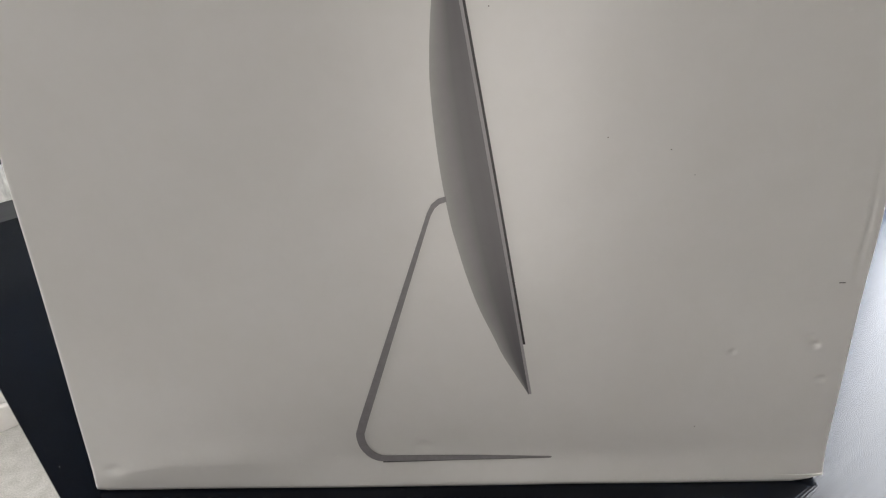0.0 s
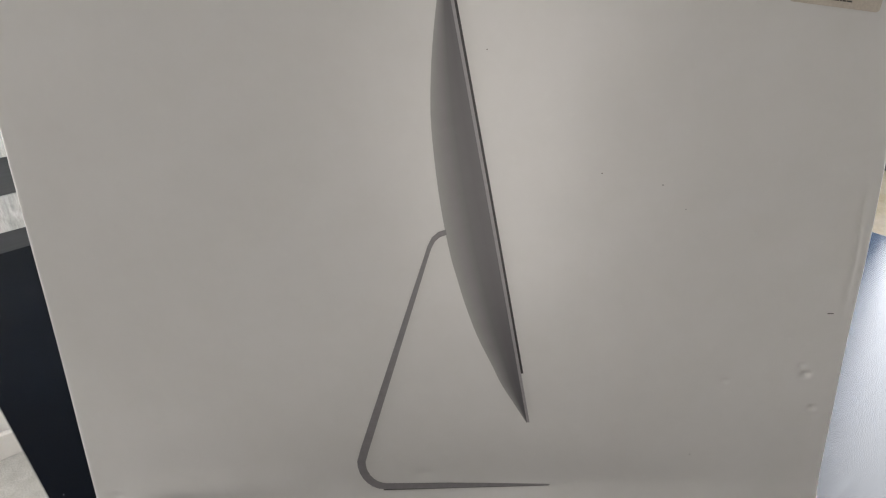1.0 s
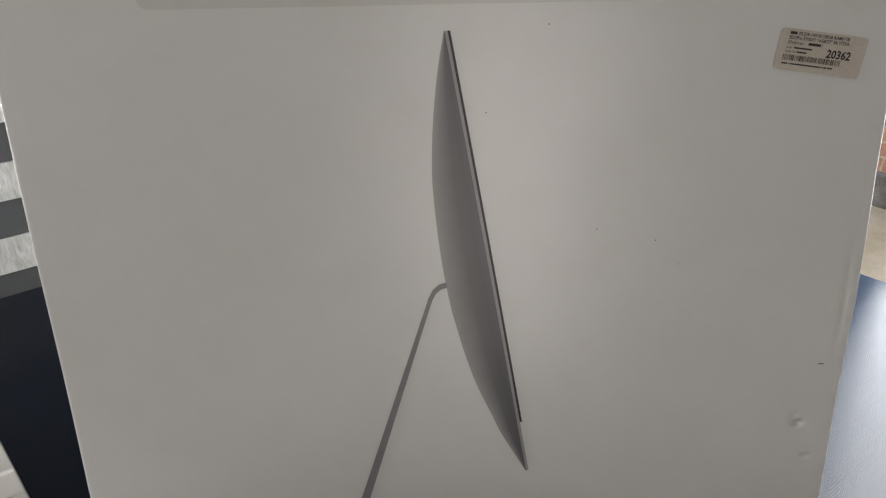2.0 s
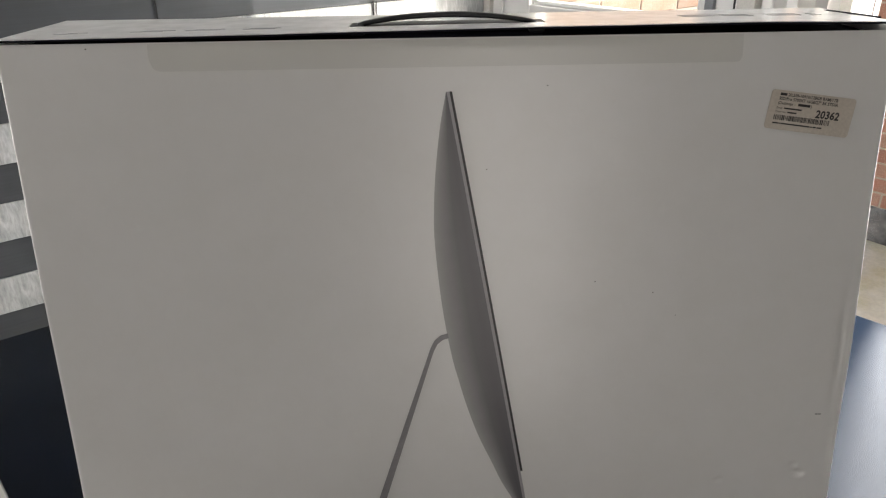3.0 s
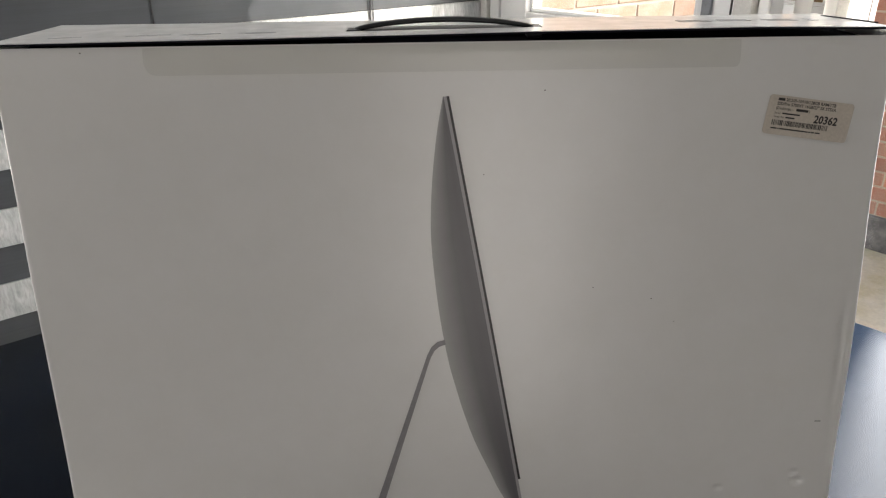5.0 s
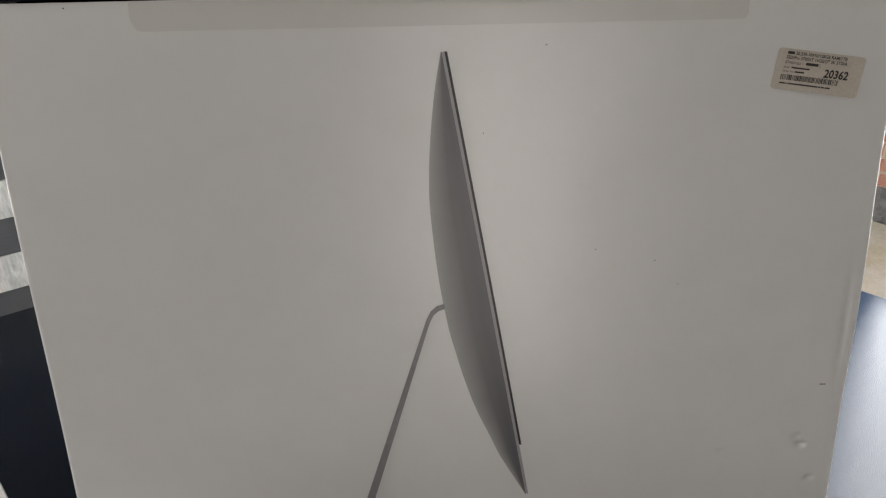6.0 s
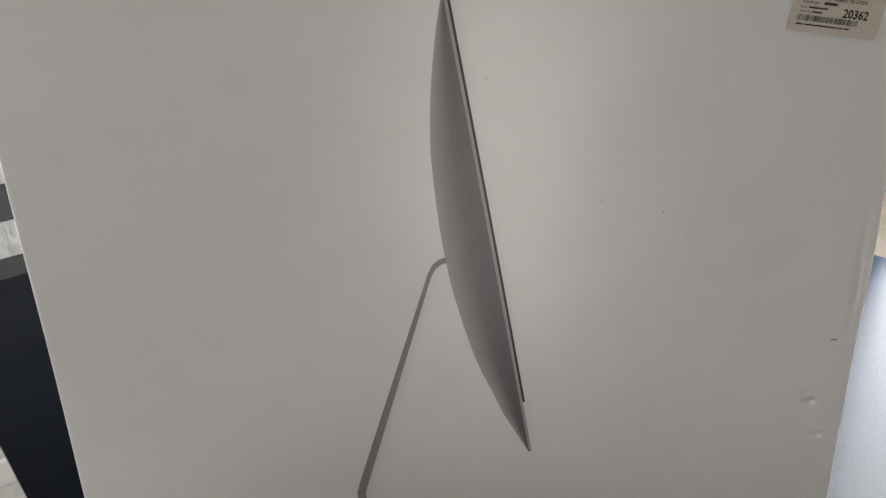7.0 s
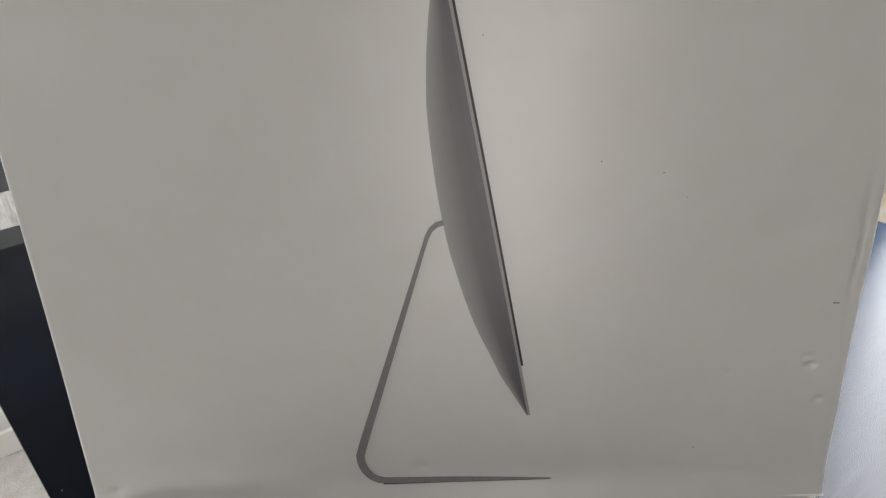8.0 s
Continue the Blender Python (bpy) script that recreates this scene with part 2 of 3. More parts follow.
def tube(bm, points, radius, sides=8, flat=1.0):
    """A round bar along points."""
    rings = []
    pts = [Vector(p) for p in points]
    for i, p in enumerate(pts):
        d = (pts[min(i + 1, len(pts) - 1)] - pts[max(i - 1, 0)]).normalized()
        side = d.cross(Vector((0, 0, 1)))
        if side.length < 1e-4:
            side = Vector((1, 0, 0))
        side.normalize()
        up = side.cross(d)
        rings.append([bm.verts.new(p + side * math.cos(k * math.tau / sides) * radius + up * math.sin(k * math.tau / sides) * radius * flat) for k in range(sides)])
    for a, b in zip(rings, rings[1:]):
        for k in range(sides):
            bm.faces.new((a[k], a[(k + 1) % sides], b[(k + 1) % sides], b[k]))
    bm.faces.new(rings[0][::-1])
    bm.faces.new(rings[-1])
    return bm


def sheet(bm, loop, depth):
    """A flat outline (x, z) given thickness depth towards -y."""
    front = [bm.verts.new((x, -depth, z)) for x, z in loop]
    back = [bm.verts.new((x, 0, z)) for x, z in loop]
    bm.faces.new(front)
    bm.faces.new(back[::-1])
    for i in range(len(loop)):
        j = (i + 1) % len(loop)
        bm.faces.new((front[i], back[i], back[j], front[j]))
    bmesh.ops.recalc_face_normals(bm, faces=bm.faces)
    return bm


def finish(name, bm, mat, smooth=False):
    me = bpy.data.meshes.new(name)
    bm.to_mesh(me)
    bm.free()
    me.materials.append(mat)
    if smooth:
        for p in me.polygons:
            p.use_smooth = True
    return me


def part(name, bm, mat, parent, label="", smooth=False):
    ob = new(name, finish(name, bm, mat, smooth))
    ob.parent = parent
    if label:
        tagged(ob, label)
    return ob


def solid(name, bm, mat, m, label="", category="", kind="", smooth=False):
    ob = new(name, finish(name, bm, mat, smooth))
    ob.matrix_basis = m
    return tagged(ob, label, category, "", kind)


def thing(name, m, label, category, group="", kind=""):
    ob = new(name)
    ob.empty_display_size = 0.05
    ob.matrix_basis = m
    return tagged(ob, label, category, group, kind)


def B(*args):
    return block(bmesh.new(), *args)


# ---- the room ----
W0, W1 = -3.2, 1.14
M0, M1 = -2.6, 1.35
H = 2.4
solid("floor", B((W0 - 0.1, M0 - 0.1, -0.1), (W1 + 0.1, M1 + 0.1, 0.0)), M_CARPET, ROOM, "pale grey cut-pile carpet in daylight", "carpet", "structure")
solid("ceiling", B((W0 - 0.1, M0 - 0.1, H), (W1 + 0.25, M1 + 0.25, H + 0.12)), M_CEILING, ROOM, "unseen ceiling, greyed to cut bounce light", "ceiling", "structure")
bm = bmesh.new()
for p, q, c, d in ((W0 - 0.1, -2.05, -0.1, H), (-1.0, W1 + 0.12, -0.1, H), (-2.05, -1.0, -0.1, 0.4), (-2.05, -1.0, 2.15, H)):
    block(bm, (p, M1, c), (q, M1 + 0.15, d))
wall_n = solid("wall_north", bm, M_PLASTER, ROOM, "wall faced with slate grey and silver horizontal strips", "wall", "structure")
solid("wall_west", B((W0 - 0.15, M0, -0.1), (W0, M1, H)), M_DIM_WALL, ROOM, "unseen wall, dark grey to cut bounce light", "wall", "structure")

# south wall with a window opening
bm = bmesh.new()
for a, b in (((W0, -1.93), (0, H)), ((-1.07, W1), (0, H)), ((-1.93, -1.07), (0, 0.06)), ((-1.93, -1.07), (2.15, H))):
    block(bm, (a[0], M0 - 0.15, b[0] - (0.1 if b[0] == 0 else 0)), (a[1], M0, b[1]))
solid("wall_south", bm, M_DIM_WALL, ROOM, "unseen wall with a tall window, dark grey to cut bounce light", "wall", "structure")

# east wall: openings for the back door, the side light and the garden glazing
DOOR = (0.488, 1.315)
SIDE = (0.275, 0.440)
PATIO = (-0.90, 0.240)
PATIO_TOP = 1.78
bm = bmesh.new()
for a, b, c, d in ((1.318, M1, -0.1, H), (0.443, 0.485, -0.1, H), (0.244, 0.271, -0.1, H), (M0 - 0.15, -0.904, -0.1, H),
                   (0.485, 1.318, 2.08, H), (0.271, 0.443, 2.08, H), (-0.904, 0.244, 1.782, H)):
    block(bm, (W1, a, c), (W1 + 0.12, b, d))
solid("wall_east", bm, M_PLASTER, ROOM, "pale wall with a back door and glazing", "wall", "structure")

# wall strips
DZ = 0.0879
strip_mesh = {}
for k, mat, proud in ((0, M_SILVER, 0.006), (1, M_SLATE, 0.004)):
    strip_mesh[k] = finish("strip", B((-0.96, -proud, 0.0006), (W1 - 0.003, 0.0, DZ - 0.0006), 0.0008), mat)
for k in range(-3, 20):
    s = new("strip", strip_mesh[k % 2])
    s.parent = wall_n
    s.location = (0, M1 - 0.0005, 0.606 + DZ * k)

# white panelled dado and skirting under the strips
dado = thing("wainscot", ROOM, "white gloss panelled dado on the wall", "wainscot", "", "structure")
part("backing", B((-0.96, M1 - 0.012, 0.0), (W1 - 0.003, M1 - 0.001, 0.338)), M_WOODWHITE, dado)
part("skirting", B((-0.96, M1 - 0.03, 0.0), (W1 - 0.003, M1 - 0.012, 0.075), 0.004, 2), M_WOODWHITE, dado)
part("cap_rail", B((-0.96, M1 - 0.028, 0.315), (W1 - 0.003, M1 - 0.012, 0.338), 0.004, 2), M_WOODWHITE, dado)
panel = finish("panel", B((-0.27, -0.009, 0.0), (0.27, 0.0, 0.20), 0.006, 3), M_WOODWHITE)
for k in range(3):
    o = new("panel", panel)
    o.parent = dado
    o.location = (0.78 - 0.63 * k, M1 - 0.0115, 0.10)

# ---- back door ----
door = thing("door_1", ROOM, "white plastic half-glazed back door, closed", "door", "", "structure")
X = W1 + 0.012
a, b = DOOR
for nm, p, q in (("jamb", (X, b - 0.040, 0.0), (X + 0.07, b, 2.078)), ("jamb", (X, a, 0.0), (X + 0.07, a + 0.008, 2.078)),
                 ("head", (X, a + 0.0085, 2.035), (X + 0.07, b - 0.0405, 2.078))):
    part(nm, B(p, q, 0.004, 2), M_UPVC, door)
L0, L1 = a + 0.011, b - 0.043
leaf = part("leaf", B((X + 0.012, L0, 0.02), (X + 0.062, L1, 1.20), 0.003), M_UPVC, door)
part("stile", B((X + 0.006, 1.160, 0.90), (X + 0.060, L1, 2.03), 0.006, 2), M_UPVC, door)
part("stile", B((X + 0.006, L0, 0.90), (X + 0.060, 0.592, 2.03), 0.006, 2), M_UPVC, door)
part("top_rail", B((X + 0.006, 0.5925, 1.93), (X + 0.062, 1.1595, 2.03), 0.006, 2), M_UPVC, door)
part("bead", B((X + 0.022, 0.5925, 1.2005), (X + 0.060, 1.1595, 1.212), 0.004, 2), M_UPVC, door)
part("bead", B((X + 0.022, 1.146, 1.2125), (X + 0.060, 1.1595, 1.9295), 0.004, 2), M_UPVC, door)
part("bead", B((X + 0.022, 0.5925, 1.2125), (X + 0.060, 0.606, 1.9295), 0.004, 2), M_UPVC, door)
g = part("pane", B((X + 0.032, 0.6065, 1.2125), (X + 0.038, 1.1455, 1.9295)), M_GLASS, door, "clear glass pane")
g.visible_shadow = False
part("mid_rail", B((X + 0.006, 0.5925, 1.02), (X + 0.0115, 1.1595, 1.200), 0.003, 2), M_UPVC, door)
hp = part("handle_plate", B((X - 0.006, 0.546, 1.19), (X + 0.0055, 0.569, 1.43), 0.003, 2), M_STEEL, door, "dull grey handle plate")
part("lever", tube(bmesh.new(), [(X - 0.004, 0.5575, 1.225), (X - 0.022, 0.559, 1.224), (X - 0.034, 0.565, 1.222), (X - 0.040, 0.578, 1.219)], 0.008, 10), M_STEEL, hp, "grey lever stub")
part("seal", B((X - 0.002, a + 0.0082, 0.02), (X + 0.05, a + 0.0108, 2.03)), M_CORD, door, "black rubber seal")

# ---- side light with a white lower panel ----
side = thing("window_1", ROOM, "narrow white side window over a panel", "window", "", "structure")
a, b = SIDE
X = W1 + 0.02
part("lower_panel", B((X + 0.02, a + 0.025, 0.03), (X + 0.04, b - 0.025, 1.278), 0.003), M_UPVC, side)
part("transom", B((X, a + 0.0255, 1.279), (X + 0.06, b - 0.0255, 1.305), 0.004, 2), M_UPVC, side)
for p, q in (((X, a, 0.0), (X + 0.06, a + 0.025, 2.078)), ((X, b - 0.025, 0.0), (X + 0.06, b, 2.078)), ((X, a + 0.0255, 2.04), (X + 0.06, b - 0.0255, 2.078))):
    part("window_frame", B(p, q, 0.004, 2), M_UPVC, side)
g = part("pane", B((X + 0.027, a + 0.0255, 1.3055), (X + 0.033, b - 0.0255, 2.0395)), M_GLASS, side, "clear glass pane")
g.visible_shadow = False
part("weather_strip", B((X - 0.003, a + 0.03, 1.2865), (X - 0.0005, b - 0.03, 1.2915)), M_KRAFT, side, "thin brown strip")

# ---- garden glazing ----
patio = thing("window_2", ROOM, "tall white-framed garden glazing", "window", "", "structure")
a, b = PATIO
h = PATIO_TOP
for p, q in (((X, a, 0.0), (X + 0.06, a + 0.03, h)), ((X, b - 0.014, 0.0), (X + 0.06, b, h)), ((X, a + 0.0305, h - 0.043), (X + 0.06, b - 0.0145, h)), ((X, a + 0.0305, 0.0), (X + 0.06, b - 0.0145, 0.06))):
    part("window_frame", B(p, q, 0.004, 2), M_UPVC, patio)
g = part("pane", B((X + 0.027, a + 0.0305, 0.0605), (X + 0.033, b - 0.0145, h - 0.0435)), M_GLASS, patio, "clear glass pane")
g.visible_shadow = False

# ---- window behind the camera ----
rear = thing("window_3", ROOM, "tall white-framed window, its pane dulled to stop the sun", "window", "", "structure")
Y = M0 - 0.08
for p, q in (((-1.925, Y, 0.065), (-1.87, Y + 0.05, 2.145)), ((-1.13, Y, 0.065), (-1.075, Y + 0.05, 2.145)), ((-1.8695, Y, 2.09), (-1.1305, Y + 0.05, 2.145)), ((-1.8695, Y, 0.065), (-1.1305, Y + 0.05, 0.12))):
    part("window_frame", B(p, q, 0.005, 2), M_UPVC, rear)
part("pane", B((-1.8695, Y + 0.02, 0.1205), (-1.1305, Y + 0.026, 2.0895)), M_SUN_STOP, rear, "unseen dull pane added to stop the sun")
# invented opening out of view, there only for the north fill lamp
north = thing("fill_window", ROOM, "unseen window added to carry fill light for the carpet", "window", "", "structure")
Y = M1 + 0.06
for p, q in (((-2.045, Y, 0.405), (-1.99, Y + 0.05, 2.145)), ((-1.06, Y, 0.405), (-1.005, Y + 0.05, 2.145)), ((-1.9895, Y, 2.09), (-1.0605, Y + 0.05, 2.145)), ((-1.9895, Y, 0.405), (-1.0605, Y + 0.05, 0.46))):
    part("window_frame", B(p, q, 0.005, 2), M_UPVC, north)
g = part("pane", B((-1.9895, Y + 0.02, 0.4605), (-1.0605, Y + 0.026, 2.0895)), M_GLASS, north)
g.visible_shadow = False

# ---- vertical blind, slats pushed to one side ----
blind = thing("vertical_blind", ROOM, "white vertical blind with slats gathered open", "blind")
part("head_rail", B((W1 - 0.085, -0.80, 2.10), (W1 - 0.040, 0.43, 2.14), 0.004, 2), M_UPVC, blind, "white metal head rail")
for k in range(4):
    bm = bmesh.new()
    n = 10
    ring = []
    for side_y in (0.0006, -0.0006):
        ring.append([(-0.0445 + 0.089 * i / n, 0.006 * (1 - (2 * i / n - 1) ** 2) + side_y) for i in range(n + 1)])
    outline = ring[0] + ring[1][::-1]
    lo = [bm.verts.new((x, y, 0.16)) for x, y in outline]
    hi = [bm.verts.new((x, y, 2.10)) for x, y in outline]
    for i in range(len(outline)):
        j = (i + 1) % len(outline)
        bm.faces.new((lo[i], lo[j], hi[j], hi[i]))
    bm.faces.new(lo[::-1])
    bm.faces.new(hi)
    s = part("slat", bm, M_BLIND, blind, smooth=False)
    s.matrix_basis = pose(W1 - 0.062, 0.352 - 0.052 * k, 0, 0, 0, 43 + 5 * math.sin(2.1 * k))

# ---- cords hanging down the striped wall ----
for w, sway in ((0.1545, 0.001), (0.7375, 0.003)):
    c = thing("hanging_cord", ROOM @ pose(w, M1 - 0.0095, 0.95), "thin black cord hanging down the striped wall", "cord", "cords on the wall")
    part("cord", tube(bmesh.new(), [(sway * math.sin(i * 0.7), 0.0008 * math.sin(i * 0.5), 1.25 - 1.25 * i / 16) for i in range(17)], 0.0020, 8), M_CORD, c)
    part("knot", tube(bmesh.new(), [(0.0, 0, 0.348), (0.001, -0.001, 0.352), (0, 0, 0.358)], 0.0034, 8), M_CORD, c)
    part("hook", tube(bmesh.new(), [(0, 0, 1.25), (0, 0.002, 1.256), (0, 0.009, 1.256)], 0.003, 8), M_STEEL, c)
    # thin diverging strand modelled in place of this cord's cast shadow
    if w > 0.5:
        part("cord", tube(bmesh.new(), [(0.004 + 0.010 * i / 16, 0.001, 1.25 - 1.25 * i / 16) for i in range(17)], 0.0012, 8), M_CORD, c)

# ---- table ----
table = thing("dining_table", ROOM, "black woodgrain dining table with a satin top", "table")
bm = bmesh.new()
# slightly out of square: its ends lean 6 degrees
SKEW = math.tan(radians(6.4))
T_M0, T_M1 = -0.42, 0.938
E0, E1 = -0.3197, 0.979


def end_at(base, m):
    return base - SKEW * m


R = 0.012
corners = []
for base, m, sx, sm in ((E0 - 0.0, T_M0, 1, 1), (E1, T_M0, -1, 1), (E1, T_M1, -1, -1), (E0, T_M1, 1, -1)):
    corners.append((end_at(base, m), m, sx, sm))
loop = []
for x, m, sx, sm in corners:
    start = {(1, 1): 180, (-1, 1): 270, (-1, -1): 0, (1, -1): 90}[(sx, sm)]
    for i in range(7):
        ang = radians(start + 90 * i / 6)
        loop.append((x + sx * R + R * math.cos(ang), m + sm * R + R * math.sin(ang)))
lo = [bm.verts.new((x, y, TABLE_Z - 0.035)) for x, y in loop]
hi = [bm.verts.new((x, y, TABLE_Z)) for x, y in loop]
bm.faces.new(lo[::-1])
top_face = bm.faces.new(hi)
for i in range(len(loop)):
    j = (i + 1) % len(loop)
    bm.faces.new((lo[i], lo[j], hi[j], hi[i]))
bmesh.ops.bevel(bm, geom=list(top_face.edges), offset=0.003, segments=2, affect="EDGES")
part("tabletop", bm, M_TABLE, table)
for mx in (T_M0 + 0.06, T_M1 - 0.13):
    for e, s in ((E0, 0.05), (E1, -0.12)):
        x = end_at(e, mx) + s
        part("leg", B((x, mx, 0.0), (x + 0.07, mx + 0.07, TABLE_Z - 0.0355), 0.004, 2), M_TABLE, table)
for p, q in (((E0 + 0.12, T_M0 + 0.07, 0.62), (E1 - 0.12, T_M0 + 0.095, TABLE_Z - 0.0355)), ((E0 + 0.10, T_M1 - 0.10, 0.62), (E1 - 0.22, T_M1 - 0.075, TABLE_Z - 0.0355))):
    part("apron", B(p, q, 0.002), M_TABLE, table)

# ---- carton ----
carton = thing("computer_carton", pose(0, 0, TABLE_Z), "large white wedge-shaped computer carton with a carry handle", "box")
CX0, CX1, CH = -0.394, 0.394, 0.604
TOP_Z = CH * math.cos(LEAN)
TOP_Y = CH * math.sin(LEAN)
BACK_Y = 0.239
FACE = Matrix.Rotation(-LEAN, 4, "X")
DENTS = ((0.278, 0.159, 0.004, 0.0008), (0.3717, 0.1257, 0.005, 0.0012), (0.358, 0.165, 0.006, 0.0014), (0.353, 0.175, 0.004, 0.0010),
         (0.112, 0.530, 0.003, 0.0002), (-0.03, 0.052, 0.010, 0.0005), (-0.36, 0.03, 0.012, 0.001), (0.315, 0.31, 0.03, 0.0006))


def face_relief(x, z):
    """How far the front board stands in from its plane: sagging board, dents, crushed corners."""
    d = 0.0012 * noise.noise((x * 3.1, z * 3.3, 0.3)) + 0.0004 * noise.noise((x * 11, z * 12, 4.2))
    for u, w, r, depth in DENTS:
        q = ((x - u) ** 2 + ((z - w) * 1.7) ** 2) / (0.7 * r * r)
        if q < 16:
            d += 2.1 * depth * math.exp(-q)
    d += 0.0004 * math.exp(-((z - 0.036) / 0.013) ** 2)
    d += 0.0010 * math.exp(-((x - 0.3835 - 0.0006 * math.sin(z * 70)) / 0.0025) ** 2) * math.exp(-((z - 0.30) / 0.065) ** 2)
    d += 0.0014 * math.exp(-((CH - z) / 0.0045) ** 2)
    # the foot bows out, over a taller stretch towards both corners, with a crease at one of them
    w = max(min(1, max(0, (-0.12 - x) / 0.12)), 0.45 * min(1, max(0, (x - 0.10) / 0.28)))
    w = w * w * (3 - 2 * w)
    reach = 0.060 + 0.03 * w
    if z < reach:
        u = min(1, max(0, (x + 0.25) / 0.55))
        d -= (0.0027 + 0.0015 * min(1, max(0, (x + 0.30) / 0.2)) + 0.0026 * u * u * (3 - 2 * u)) * (1 - max(z, 0) / reach) ** 2
    u = min(1, max(0, (-0.13 - x) / 0.10)) * min(1, max(0, (x + 0.385) / 0.03))
    if u and z < 0.12:
        crease = 0.034 - 0.014 * min(1, max(0, (-0.30 - x) / 0.08))
        d -= 0.0028 * u * (math.exp(-((z - crease) / 0.020) ** 2) if z > crease else max(z, 0) / crease)
    return d


bm = bmesh.new()
NX, NZ, CR = 310, 240, 0.0011
levels = []
for j in range(NZ + 1):
    s = CH * j / NZ
    z = s * math.cos(LEAN)
    pull = 0.0
    if s < 0.006:
        pull = 0.0025 * (1 - s / 0.006) ** 2
    wob = 0.0012 * noise.noise((s * 9, 7.7, 1.0)) + 0.0016 * math.exp(-((s - 0.30) / 0.07) ** 2)
    x0, x1 = CX0 + 0.009 * (1 - s / CH) - 0.0004 * math.sin(s * 20), CX1 + wob
    y0 = s * math.sin(LEAN) + pull
    ring = [(x0 + CR * (1 - math.cos(q)), y0 + face_relief(x0, s) + CR * (1 - math.sin(q))) for q in (radians(a) for a in (0, 30, 60))]
    for i in range(NX + 1):
        x = x0 + CR + (x1 - x0 - 2 * CR) * i / NX
        ring.append((x, y0 + face_relief(x, s)))
    ring += [(x1 - CR * (1 - math.sin(q)), y0 + face_relief(x1, s) + CR * (1 - math.cos(q))) for q in (radians(a) for a in (30, 60, 90))]
    ring += [(x1, BACK_Y - CR), (x1 - CR, BACK_Y), (x0 + CR, BACK_Y), (x0, BACK_Y - CR)]
    row = []
    for x, y in ring:
        zz = z
        # crushed foot corners
        for cx, reach, lift in ((x1, 0.030, 0.010), (x0, 0.010, 0.004)):
            if y < 0.05 and abs(x - cx) < reach and s < 0.03:
                zz = max(zz, lift * (1 - abs(x - cx) / reach))
        if s < 0.02 and y < 0.05:
            zz += 0.0006 * (1 - s / 0.02) * max(0, noise.noise((x * 6, 0.0, 2.0)))
        row.append(bm.verts.new((x, y, max(zz, 0.0))))
    levels.append(row)
for a, b in zip(levels, levels[1:]):
    for i in range(len(a)):
        k = (i + 1) % len(a)
        bm.faces.new((a[i], a[k], b[k], b[i]))
bm.faces.new(levels[0][::-1])
part("body", bm, M_CARTON, carton, "white printed board with dents", True)

# inner flap, near-black for the shade in the gap under the lid, and the raw board edge round the mouth
part("inner_flap", B((CX0 + 0.003, TOP_Y + 0.006, TOP_Z - 0.010), (CX1 - 0.003, BACK_Y - 0.003, TOP_Z - 0.007)), M_GAP_SHADE, carton, "inner flap, coloured near-black for the gap's shade")

# lid: bows up along its front edge, with a slot for the handle
SLOT = (-0.088, 0.092, 0.141, 0.174)


def lid_height(x, y):
    f = 1 - min(1, max(0, (y - TOP_Y) / (BACK_Y - TOP_Y)))
    u = (x - CX0) / (CX1 - CX0)
    return TOP_Z + 0.0008 + f * (0.0012 + 0.0046 * math.sin(min(1, u * 1.12) * math.pi / 2) ** 1.6 * (1 - 0.35 * max(0, u - 0.85) / 0.15)) + 0.0004 * noise.noise((x * 9, y * 9, 0))


bm = bmesh.new()
xs = sorted({round(CX0 + (CX1 - 0.004 - CX0) * i / 60, 5) for i in range(61)} | {SLOT[0], SLOT[1]})
ys = sorted({round(TOP_Y + 0.0005 + (BACK_Y - TOP_Y - 0.0005) * i / 16, 5) for i in range(17)} | {SLOT[2], SLOT[3]})
TH = 0.0022
up, dn = {}, {}
for x in xs:
    for y in ys:
        z = lid_height(x, y)
        up[x, y] = bm.verts.new((x, y, z + TH))
        dn[x, y] = bm.verts.new((x, y, z))
for i in range(len(xs) - 1):
    for j in range(len(ys) - 1):
        cx, cy = (xs[i] + xs[i + 1]) / 2, (ys[j] + ys[j + 1]) / 2
        if SLOT[0] < cx < SLOT[1] and SLOT[2] < cy < SLOT[3]:
            continue
        q = [(xs[i], ys[j]), (xs[i + 1], ys[j]), (xs[i + 1], ys[j + 1]), (xs[i], ys[j + 1])]
        bm.faces.new([up[k] for k in q])
        bm.faces.new([dn[k] for k in q[::-1]])
rim = [e for e in bm.edges if len(e.link_faces) == 1]
pairs = {}
for k in up:
    pairs[up[k]] = dn[k]
for e in rim:
    a, b = e.verts
    if a in pairs and b in pairs:
        bm.faces.new((a, b, pairs[b], pairs[a]))
bmesh.ops.delete(bm, geom=[vert for vert in bm.verts if not vert.link_faces], context="VERTS")
bmesh.ops.recalc_face_normals(bm, faces=bm.faces)
lid = part("lid", bm, M_LID, carton, "glossy white lid lifting at its front edge")

part("board_edge", tube(bmesh.new(), [(CX0 - 0.0006, y, lid_height(CX0, y) + 0.0008) for y in ys], 0.0013, 6), M_KRAFT, lid, "raw brown board edge")
# near-black line that darkens the upper lip of the gap
part("front_edge", tube(bmesh.new(), [(x, TOP_Y - 0.0002, lid_height(x, TOP_Y) + 0.0009) for x in xs], 0.0009, 6), M_GAP_SHADE, lid, "near-black line along the lid's front edge")
